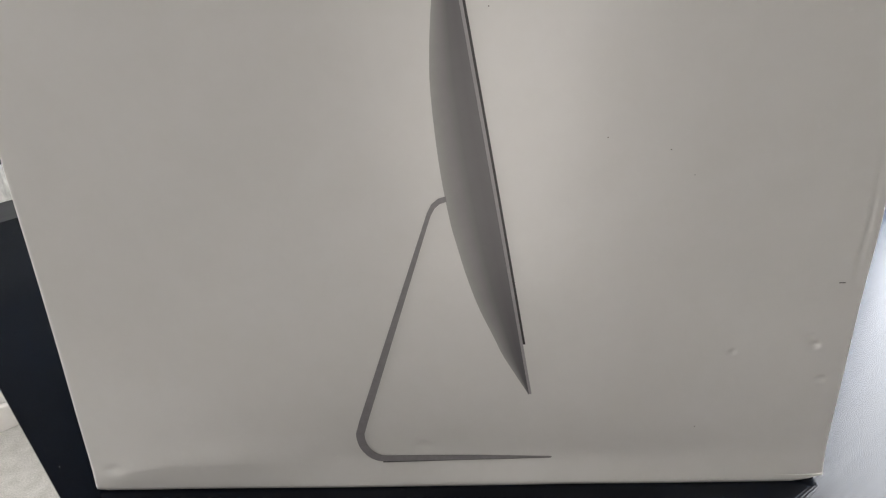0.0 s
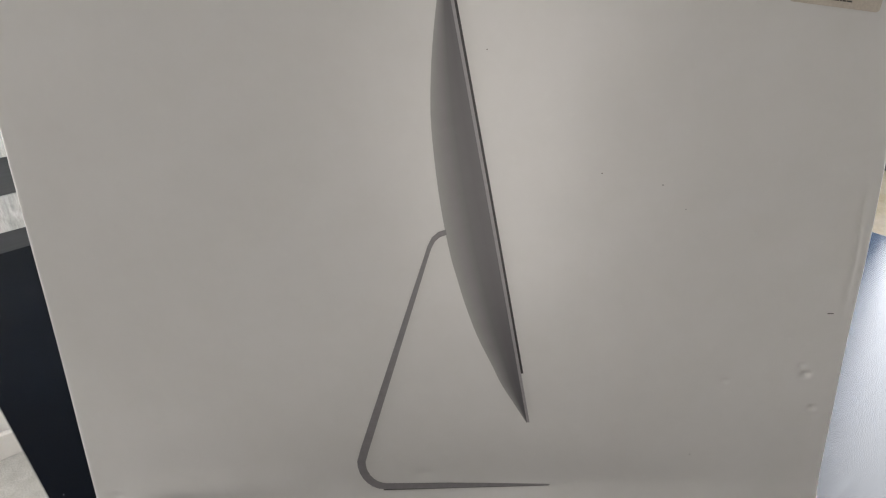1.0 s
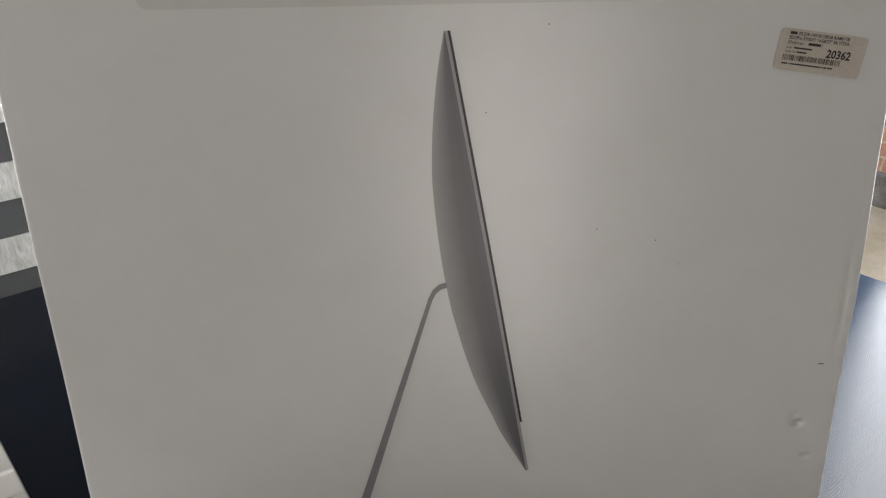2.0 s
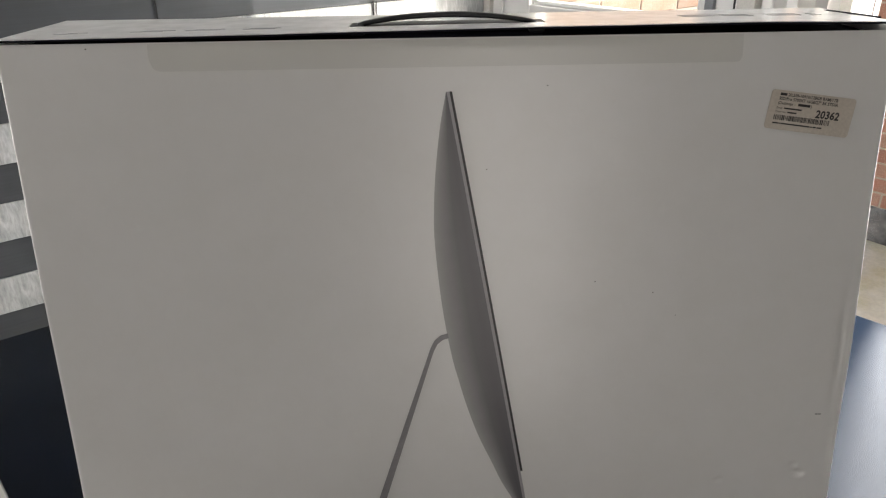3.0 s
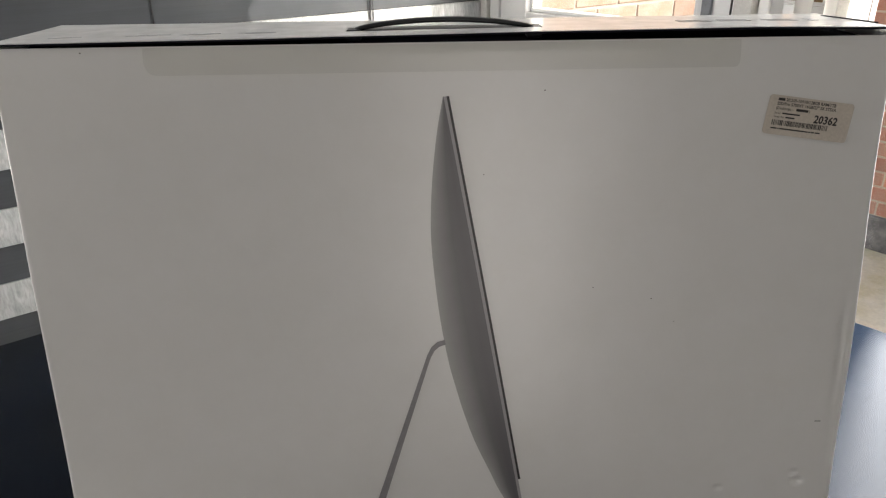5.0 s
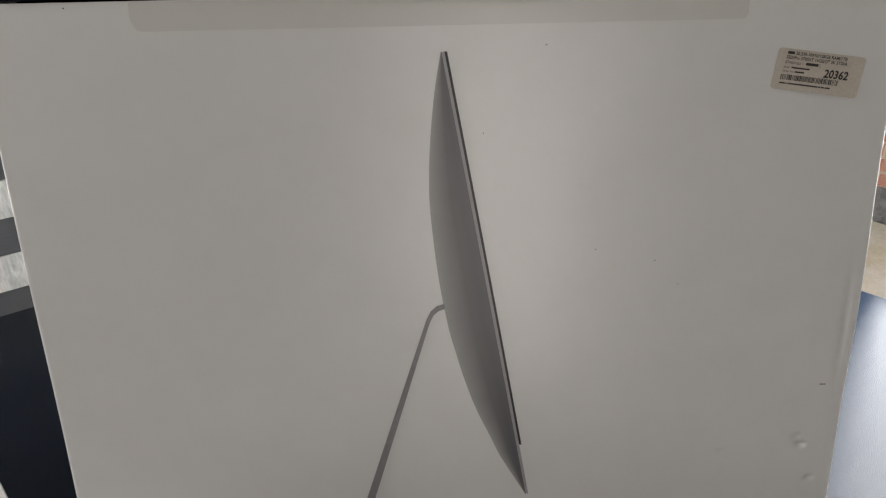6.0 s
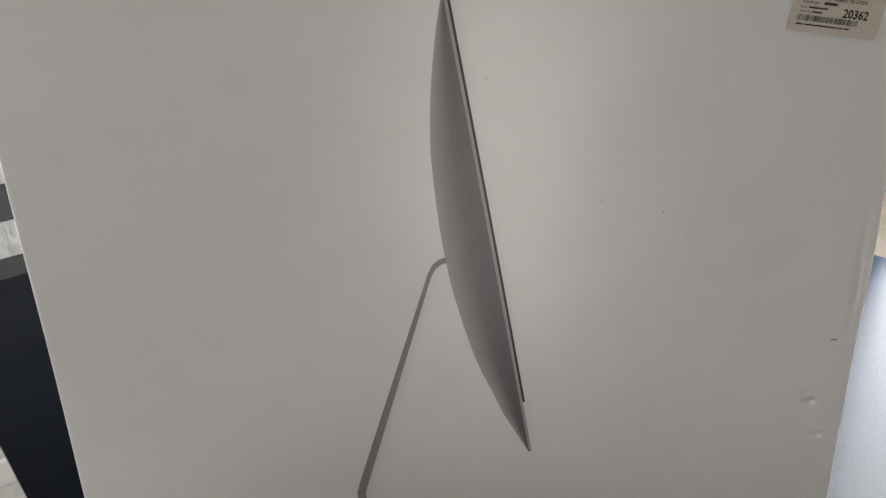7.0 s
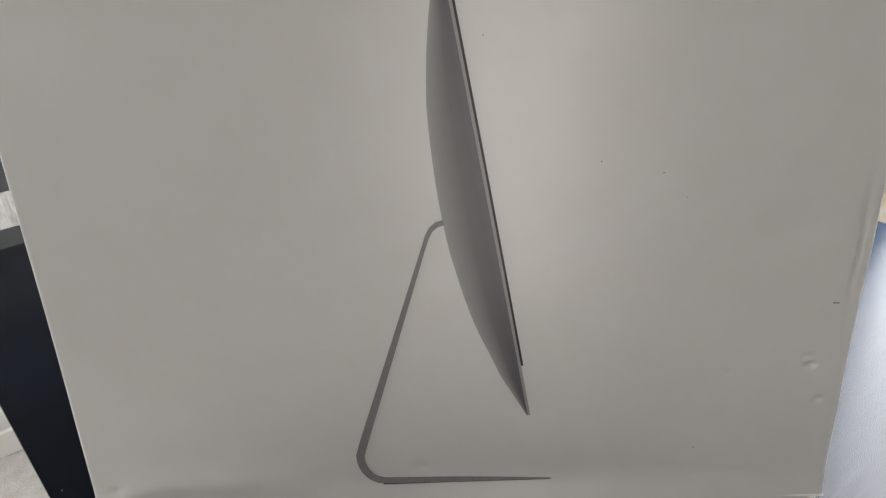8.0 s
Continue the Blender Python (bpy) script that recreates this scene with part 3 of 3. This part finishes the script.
# end flap, beside a near-black strip laid on the lid as a shaded gap
part("end_flap", B((CX1 + 0.003, TOP_Y + 0.004, TOP_Z - 0.03), (CX1 + 0.0065, BACK_Y - 0.002, TOP_Z + 0.0015), 0.001), M_CARTON, carton)
bm = bmesh.new()
slit_rows = []
for i in range(9):
    y = 0.139 + 0.074 * i / 8
    xm = 0.3950 - 0.0110 * i / 8
    hw = 0.0008 + 0.0028 * math.sin(math.pi * (0.12 + 0.72 * i / 8))
    slit_rows.append([bm.verts.new((xm + sx * hw, y, lid_height(min(xm, CX1 - 0.004), y) + TH + dz)) for sx, dz in ((-1, 0.0005), (1, 0.0005), (1, -0.004), (-1, -0.004))])
for p, q in zip(slit_rows, slit_rows[1:]):
    for k in range(4):
        bm.faces.new((p[k], p[(k + 1) % 4], q[(k + 1) % 4], q[k]))
bm.faces.new(slit_rows[0][::-1])
bm.faces.new(slit_rows[-1])
bmesh.ops.recalc_face_normals(bm, faces=bm.faces)
part("slit_shade", bm, M_GAP_SHADE, carton, "near-black strip on the lid standing for a shaded gap")

# handle: a strap that springs from the ends of the slot
bm = bmesh.new()
rows = []
for i in range(33):
    u = -1 + 2 * i / 32
    x = 0.002 + 0.083 * u
    z = TOP_Z + 0.0042 + 0.0084 * (1 - u * u) ** 0.8
    half = 0.0062 - 0.0015 * u ** 4
    t = 0.0020
    yc = 0.160
    rows.append([bm.verts.new((x, yc + sy * half, z + sz * t)) for sy, sz in ((-1, -0.4), (-0.85, -1), (0.85, -1), (1, -0.4), (1, 0.4), (0.85, 1), (-0.85, 1), (-1, 0.4))])
for a, b in zip(rows, rows[1:]):
    for k in range(8):
        bm.faces.new((a[k], a[(k + 1) % 8], b[(k + 1) % 8], b[k]))
bm.faces.new(rows[0][::-1])
bm.faces.new(rows[-1])
bmesh.ops.recalc_face_normals(bm, faces=bm.faces)
handle = part("handle", bm, M_PLASTIC, carton, "black plastic carry strap", True)
for sx in (-1, 1):
    part("anchor", B((0.002 + sx * 0.084 - 0.007, 0.150, TOP_Z - 0.004), (0.002 + sx * 0.084 + 0.007, 0.171, TOP_Z + 0.0052), 0.002, 2), M_PLASTIC, handle)


# faint grey printing on the lid, lying upside down to the viewer
def lid_mark(x0, x1, y0, y1, mat, name="printed_line"):
    bm = bmesh.new()
    n = 6
    a = [bm.verts.new((x0 + (x1 - x0) * i / n, y0, lid_height(x0 + (x1 - x0) * i / n, y0) + TH + 0.00035)) for i in range(n + 1)]
    b = [bm.verts.new((x0 + (x1 - x0) * i / n, y1, lid_height(x0 + (x1 - x0) * i / n, y1) + TH + 0.00035)) for i in range(n + 1)]
    for i in range(n):
        bm.faces.new((a[i], a[i + 1], b[i + 1], b[i]))
    r = bmesh.ops.extrude_face_region(bm, geom=list(bm.faces))
    for vert in r["geom"]:
        if isinstance(vert, bmesh.types.BMVert):
            vert.co.z -= 0.0003
    bmesh.ops.recalc_face_normals(bm, faces=bm.faces)
    part(name, bm, mat, lid)


for x, y, l in ((-0.345, 0.136, 0.022), (-0.336, 0.1405, 0.018), (-0.272, 0.138, 0.030), (-0.262, 0.1435, 0.030), (-0.222, 0.140, 0.030), (-0.216, 0.1455, 0.028), (-0.170, 0.141, 0.030), (-0.166, 0.1465, 0.028)):
    lid_mark(x - l / 2, x + l / 2, y, y + 0.0018, M_GREYINK)
for x, l in ((0.240, 0.030), (0.278, 0.028), (0.322, 0.030), (0.352, 0.008)):
    lid_mark(x - l / 2, x + l / 2, 0.166, 0.171, M_GREYINK, "printed_shape")
    lid_mark(x - l / 2, x + l / 2, 0.178, 0.182, M_GREYINK, "printed_shape")

# ---- artwork on the front: the side view of a thin screen on a bent stand ----
ART = FACE.copy()


def laid(name, bm, mat, lift, label="", parent=carton):
    ob = part(name, bm, mat, parent, label)
    ob.matrix_basis = ART @ Matrix.Translation((0, -lift, 0)) if parent is carton else Matrix.Identity(4)
    return ob


def on_face(bm, lift):
    """Lay a flat outline on the sagging board."""
    for vert in bm.verts:
        vert.co.y = face_relief(vert.co.x, vert.co.z) - lift + (vert.co.y * 1.0)
    return bm


ART_TOP, ART_TIP = (0.0, 0.558), (0.0785, 0.1137)


def shell_left(z):
    """The back of the screen's shell: a curve through its bulge."""
    pts = ((0.1137, 0.0780), (0.140, 0.0630), (0.1617, 0.0509), (0.1819, 0.0422), (0.215, 0.0275), (0.2505, 0.0155), (0.2787, 0.0078), (0.299, 0.0026), (0.3394, -0.0046), (0.378, -0.0094), (0.4253, -0.0131), (0.4527, -0.0129), (0.4794, -0.0114), (0.5056, -0.0088), (0.5313, -0.0053), (0.558, -0.0002))
    for (z0, x0), (z1, x1) in zip(pts, pts[1:]):
        if z <= z1:
            i = pts.index((z0, x0))
            pm = pts[max(i - 1, 0)]
            pn = pts[min(i + 2, len(pts) - 1)]
            h = z1 - z0
            s0 = (x1 - pm[1]) / max(z1 - pm[0], 1e-6)
            s1 = (pn[1] - x0) / max(pn[0] - z0, 1e-6)
            t = (z - z0) / h
            return (2 * t ** 3 - 3 * t ** 2 + 1) * x0 + (t ** 3 - 2 * t ** 2 + t) * h * s0 + (-2 * t ** 3 + 3 * t ** 2) * x1 + (t ** 3 - t ** 2) * h * s1
    return pts[-1][1]


def shell_right(z):
    u = (z - 0.1137) / (0.558 - 0.1137)
    return 0.0785 + (0.0003 - 0.0785) * u + 0.0004 * math.sin(math.pi * u)


def strip_between(left, right, z0, z1, n, uv=False):
    bm = bmesh.new()
    layer = bm.loops.layers.uv.new("across") if uv else None
    cols = 8 if uv else 1
    grid = []
    for i in range(n + 1):
        z = z0 + (z1 - z0) * i / n
        a, b = left(z), right(z)
        grid.append([bm.verts.new((a + (b - a) * k / cols, 0, z)) for k in range(cols + 1)])
    for i in range(n):
        for k in range(cols):
            f = bm.faces.new((grid[i][k], grid[i][k + 1], grid[i + 1][k + 1], grid[i + 1][k]))
            if uv:
                for loop_, (kk) in zip(f.loops, (k, k + 1, k + 1, k)):
                    loop_[layer].uv = (kk / cols, 0)
    r = bmesh.ops.extrude_face_region(bm, geom=list(bm.faces))
    for vert in r["geom"]:
        if isinstance(vert, bmesh.types.BMVert):
            vert.co.y = -0.0002
    bmesh.ops.recalc_face_normals(bm, faces=bm.faces)
    return bm


LIFT = 0.0005
shell = laid("printed_screen", on_face(strip_between(shell_left, shell_right, 0.1137, 0.558, 60, True), LIFT), M_ART, 0, "printed side view of a curved grey screen")
edge_w = lambda z: 0.0027 + 0.0003 * math.sin(math.pi * (z - 0.1137) / 0.4443)
laid("printed_edge", on_face(strip_between(shell_right, lambda z: shell_right(z) + edge_w(z), 0.1140, 0.558, 60), LIFT), M_ART_EDGE, 0, "printed silver edge")
laid("printed_glass_line", on_face(strip_between(lambda z: shell_right(z) + edge_w(z), lambda z: shell_right(z) + edge_w(z) + 0.0023, 0.1725, 0.5583, 60), LIFT), M_ART_BLACK, 0, "printed black glass line")
# stand: neck, straight leg, bend and tapering foot, as one bent strip
bm = bmesh.new()
outer = [(-0.0018, 0.3274), (-0.0088, 0.3254), (-0.0150, 0.3201), (-0.0193, 0.3116), (-0.0233, 0.2996), (-0.0958, 0.0850)]
inner = [(-0.0010, 0.3224), (-0.0074, 0.3203), (-0.0122, 0.3160), (-0.0158, 0.3090), (-0.0190, 0.2996), (-0.0879, 0.0812)]
for i in range(1, 9):
    q = i / 8
    ang = radians(163 + 107 * q)
    outer.append((-0.0735 + 0.0270 * math.cos(ang), 0.0672 + 0.0340 * math.sin(ang)))
    inner.append((-0.0700 + 0.0216 * math.cos(ang), 0.0667 + 0.0262 * math.sin(ang)))
outer += [(-0.0009, 0.0330), (0.0591, 0.0338), (0.1020, 0.0340), (0.1049, 0.0344)]
inner += [(-0.0008, 0.0394), (0.0591, 0.0374), (0.1020, 0.0356), (0.1049, 0.0350)]
rows = []
for (xa, za), (xb, zb) in zip(outer, inner):
    rows.append([bm.verts.new((xa, 0, za)), bm.verts.new((xb, 0, zb))])
for a, b in zip(rows, rows[1:]):
    bm.faces.new((a[0], a[1], b[1], b[0]))
bmesh.ops.subdivide_edges(bm, edges=[e for e in bm.edges if e.calc_length() > 0.03], cuts=8)
r = bmesh.ops.extrude_face_region(bm, geom=list(bm.faces))
for vert in r["geom"]:
    if isinstance(vert, bmesh.types.BMVert):
        vert.co.y = -0.0002
bmesh.ops.recalc_face_normals(bm, faces=bm.faces)
laid("printed_stand", on_face(bm, LIFT), M_ART_STAND, 0, "printed grey stand with a flat foot")

bm = bmesh.new()
n = 20
a = [bm.verts.new((-0.074 + 0.178 * i / n, 0, 0.0330 + 0.0009 * i / n)) for i in range(n + 1)]
b = [bm.verts.new((-0.074 + 0.178 * i / n, 0, 0.0318 + 0.0018 * i / n)) for i in range(n + 1)]
for i in range(n):
    bm.faces.new((b[i], b[i + 1], a[i + 1], a[i]))
r = bmesh.ops.extrude_face_region(bm, geom=list(bm.faces))
for vert in r["geom"]:
    if isinstance(vert, bmesh.types.BMVert):
        vert.co.y = -0.0002
laid("printed_foot_line", on_face(bm, LIFT), M_ART_DARK, 0)


# ---- tape, tiny imprint, specks ----
def rounded(x0, x1, z0, z1, r, corners="abcd"):
    pts = []
    for key, cx, cz, s0 in (("a", x1 - r, z1 - r, 0), ("b", x0 + r, z1 - r, 90), ("c", x0 + r, z0 + r, 180), ("d", x1 - r, z0 + r, 270)):
        if key in corners:
            pts += [(cx + r * math.cos(radians(s0 + 15 * i)), cz + r * math.sin(radians(s0 + 15 * i))) for i in range(7)]
        else:
            pts.append({"a": (x1, z1), "b": (x0, z1), "c": (x0, z0), "d": (x1, z0)}[key])
    return pts


bm = bmesh.new()
n = 200
zt, zb = CH - 0.001, 0.5795
tape_rows = []
for i in range(n + 1):
    x = -0.2602 + 0.5204 * i / n
    e = min(1.0, max(0.0, (x + 0.2602) / 0.010))
    e2 = min(1.0, max(0.0, (0.2602 - x) / 0.004))
    low = zb + 0.010 * (1 - math.sqrt(max(0, 1 - (1 - e) ** 2))) + 0.004 * (1 - math.sqrt(max(0, 1 - (1 - e2) ** 2)))
    tape_rows.append([bm.verts.new((x, 0, low + (zt - low) * k / 3)) for k in range(4)])
for a, b in zip(tape_rows, tape_rows[1:]):
    for k in range(3):
        bm.faces.new((a[k], b[k], b[k + 1], a[k + 1]))
tape = laid("clear_tape", on_face(bm, 0.0004), M_TAPE, 0, "clear yellowish packing tape along the top edge")

for nm, x0, x1, z0, z1 in (("imprint", 0.3685, 0.3706, 0.2327, 0.2336), ("imprint", 0.3708, 0.3744, 0.2327, 0.2335)):
    laid(nm, on_face(sheet(bmesh.new(), [(x0, z0), (x1, z0), (x1, z1), (x0, z1)], 0.0002), 0.0004), M_ART_DARK, 0)
for x, z, r in ((0.2515, 0.070, 0.0006), (0.036, 0.488, 0.0006), (0.090, 0.562, 0.0007), (0.140, 0.378, 0.0006), (0.196, 0.366, 0.0006), (0.2193, 0.3424, 0.0004), (-0.3142, 0.5995, 0.0007)):
    laid("speck", on_face(sheet(bmesh.new(), [(x + r * math.cos(q) * (1 + 0.2 * math.sin(3 * q)), z + 0.8 * r * math.sin(q)) for q in (math.tau * i / 8 for i in range(8))], 0.0002), 0.0004), M_DIRT, 0)

# ---- stock label ----
LABEL = ART @ Matrix.Translation((0.3255, face_relief(0.3255, 0.534) - 0.0006, 0.5335)) @ Matrix.Rotation(radians(8.0), 4, "Y")
label = new("stock_label", finish("stock_label", sheet(bmesh.new(), rounded(-0.0385, 0.0385, -0.0172, 0.0172, 0.003), 0.0002), M_LABEL))
label.parent = carton
label.matrix_basis = LABEL
tagged(label, "cream paper stock label with black print")


def label_text(text, x, z, size, shear=0.0, weight=0.0, squeeze=1.0):
    cu = bpy.data.curves.new("printed_text", "FONT")
    cu.body = text
    cu.size = size
    cu.shear = shear
    cu.offset = weight
    cu.resolution_u = 2
    tmp = new("printed_text", cu)
    deps = bpy.context.evaluated_depsgraph_get()
    me = bpy.data.meshes.new_from_object(tmp.evaluated_get(deps))
    bpy.data.objects.remove(tmp)
    me.materials.clear()
    me.materials.append(M_LABEL_INK)
    ob = new("printed_text", me)
    ob.parent = label
    ob.matrix_basis = Matrix.Translation((x, -0.00032, z)) @ Matrix.Rotation(radians(90), 4, "X") @ Matrix.Diagonal((squeeze, 1, 1, 1))
    return ob


def label_bar(x0, x1, z0, z1, name="printed_bar"):
    part(name, B((x0, -0.00034, z0), (x1, -0.0002, z1)), M_LABEL_INK, label)


label_bar(-0.0305, -0.0245, 0.0127, 0.0150)
label_text("20,2/i9-10910/128GB RAM/1TB", -0.0235, 0.0126, 0.0038, 0, 0.00009, 0.93)
label_text("SSD/Pro 5700XT 16GB/27\" 5K STD/A", -0.0308, 0.0088, 0.0038, 0, 0.00009, 0.90)
label_text("(Desktops -", -0.0310, 0.0049, 0.0037, 0, 0.00003, 0.90)
label_bar(-0.0125, -0.0015, 0.0050, 0.0072)
label_text(")", -0.0010, 0.0049, 0.0037, 0, 0.00003)
label_text("Serial:", -0.0312, 0.0010, 0.0024, 0, 0.00002, 0.95)
label_bar(-0.0244, -0.0082, 0.0012, 0.0025)
label_text("Order No:", -0.0314, -0.0023, 0.0024, 0, 0.00002, 0.92)
label_bar(-0.0206, -0.0122, -0.0021, -0.0008)
label_text("20362", 0.0050, -0.0030, 0.0096, 0.05, 0.00028, 0.90)
rnd = random.Random(5)
x = -0.0318
while x < 0.0195:
    wdt = rnd.choice((0.0004, 0.0004, 0.0007, 0.0010))
    label_bar(x, x + wdt, -0.0088, -0.0042, "barcode_line")
    x += wdt + rnd.choice((0.0004, 0.0006, 0.0009))
for x0, x1 in ((-0.0318, -0.0262), (-0.0255, -0.0245), (-0.0238, 0.0025), (0.0032, 0.0048), (0.0054, 0.0084), (0.0090, 0.0135)):
    label_bar(x0, x1, -0.0122, -0.0110)

# ---- crumbs on the table ----
for i, (x, y) in enumerate(((-0.442, 0.0325),)):
    bm = bmesh.new()
    bmesh.ops.create_icosphere(bm, subdivisions=1, radius=0.0005)
    for vert in bm.verts:
        vert.co = Vector((vert.co.x * (1.2 + 0.3 * math.sin(i + 9 * vert.co.x * 1000)), vert.co.y, (vert.co.z + 0.0007) * 0.6))
    solid("crumb", bm, M_GREYINK, pose(x, y, TABLE_Z, 0, 0, 40 * i), "tiny pale crumb lying on the black table", "crumb")

# ---- outdoors ----
GZ = -0.12
solid("ground", B((-300, -300, GZ - 0.2), (300, 300, GZ)), M_PAVE, ROOM, "pale mossy concrete yard", "ground", "structure")


def brick_wall(name, m, length, z0, z1, mat, joint, label, near, seed):
    """A wall along local x, its face towards local -y; near: the stretch (x0, x1, z0, z1) whose bricks are single pieces."""
    wall = new(name, finish(name, B((0, 0.005, z0), (length, 0.21, z1)), joint))
    wall.matrix_basis = m
    tagged(wall, label, "brick wall", "", "structure")
    single = finish("brick", B((0, 0, 0), (0.215, 0.05, 0.065), 0.003), mat)
    rest = bmesh.new()
    r = random.Random(seed)
    rows_n = int((z1 - z0) / 0.075)
    for j in range(rows_n):
        z = z0 + 0.005 + 0.075 * j
        x = -0.1125 if j % 2 else 0.0
        while x + 0.215 < length:
            if x >= 0:
                dy = 0.0012 * r.uniform(-1, 1)
                if near[0] <= x <= near[1] and near[2] <= z <= near[3]:
                    o = new("brick", single)
                    o.parent = wall
                    o.location = (x, dy, z)
                else:
                    block(rest, (x, dy, z), (x + 0.215, 0.05, z + 0.065))
            x += 0.225
    o = part("brickwork", rest, mat, wall)
    tagged(o, kind="stuff")
    return wall


brick_wall("house_wall", ROOM @ pose(1.275, 1.385, 0), 2.10, GZ, 2.6, M_BRICK_PALE, M_MORTAR, "sunlit buff brick wall across the yard", (0.0, 1.5, 0.95, 1.75), 3)
bw = brick_wall("garden_wall", ROOM @ pose(3.40, 1.37, 0, 0, 0, -90), 3.6, 0.06, 1.3, M_BRICK_RED, M_MORTAR_OLD, "weathered red brick garden wall", (0.0, 1.3, 0.0, 0.9), 4)
part("plinth", B((0, -0.012, GZ), (3.6, 0.21, 0.059), 0.004), M_PLINTH, bw, "dark grey rendered plinth")
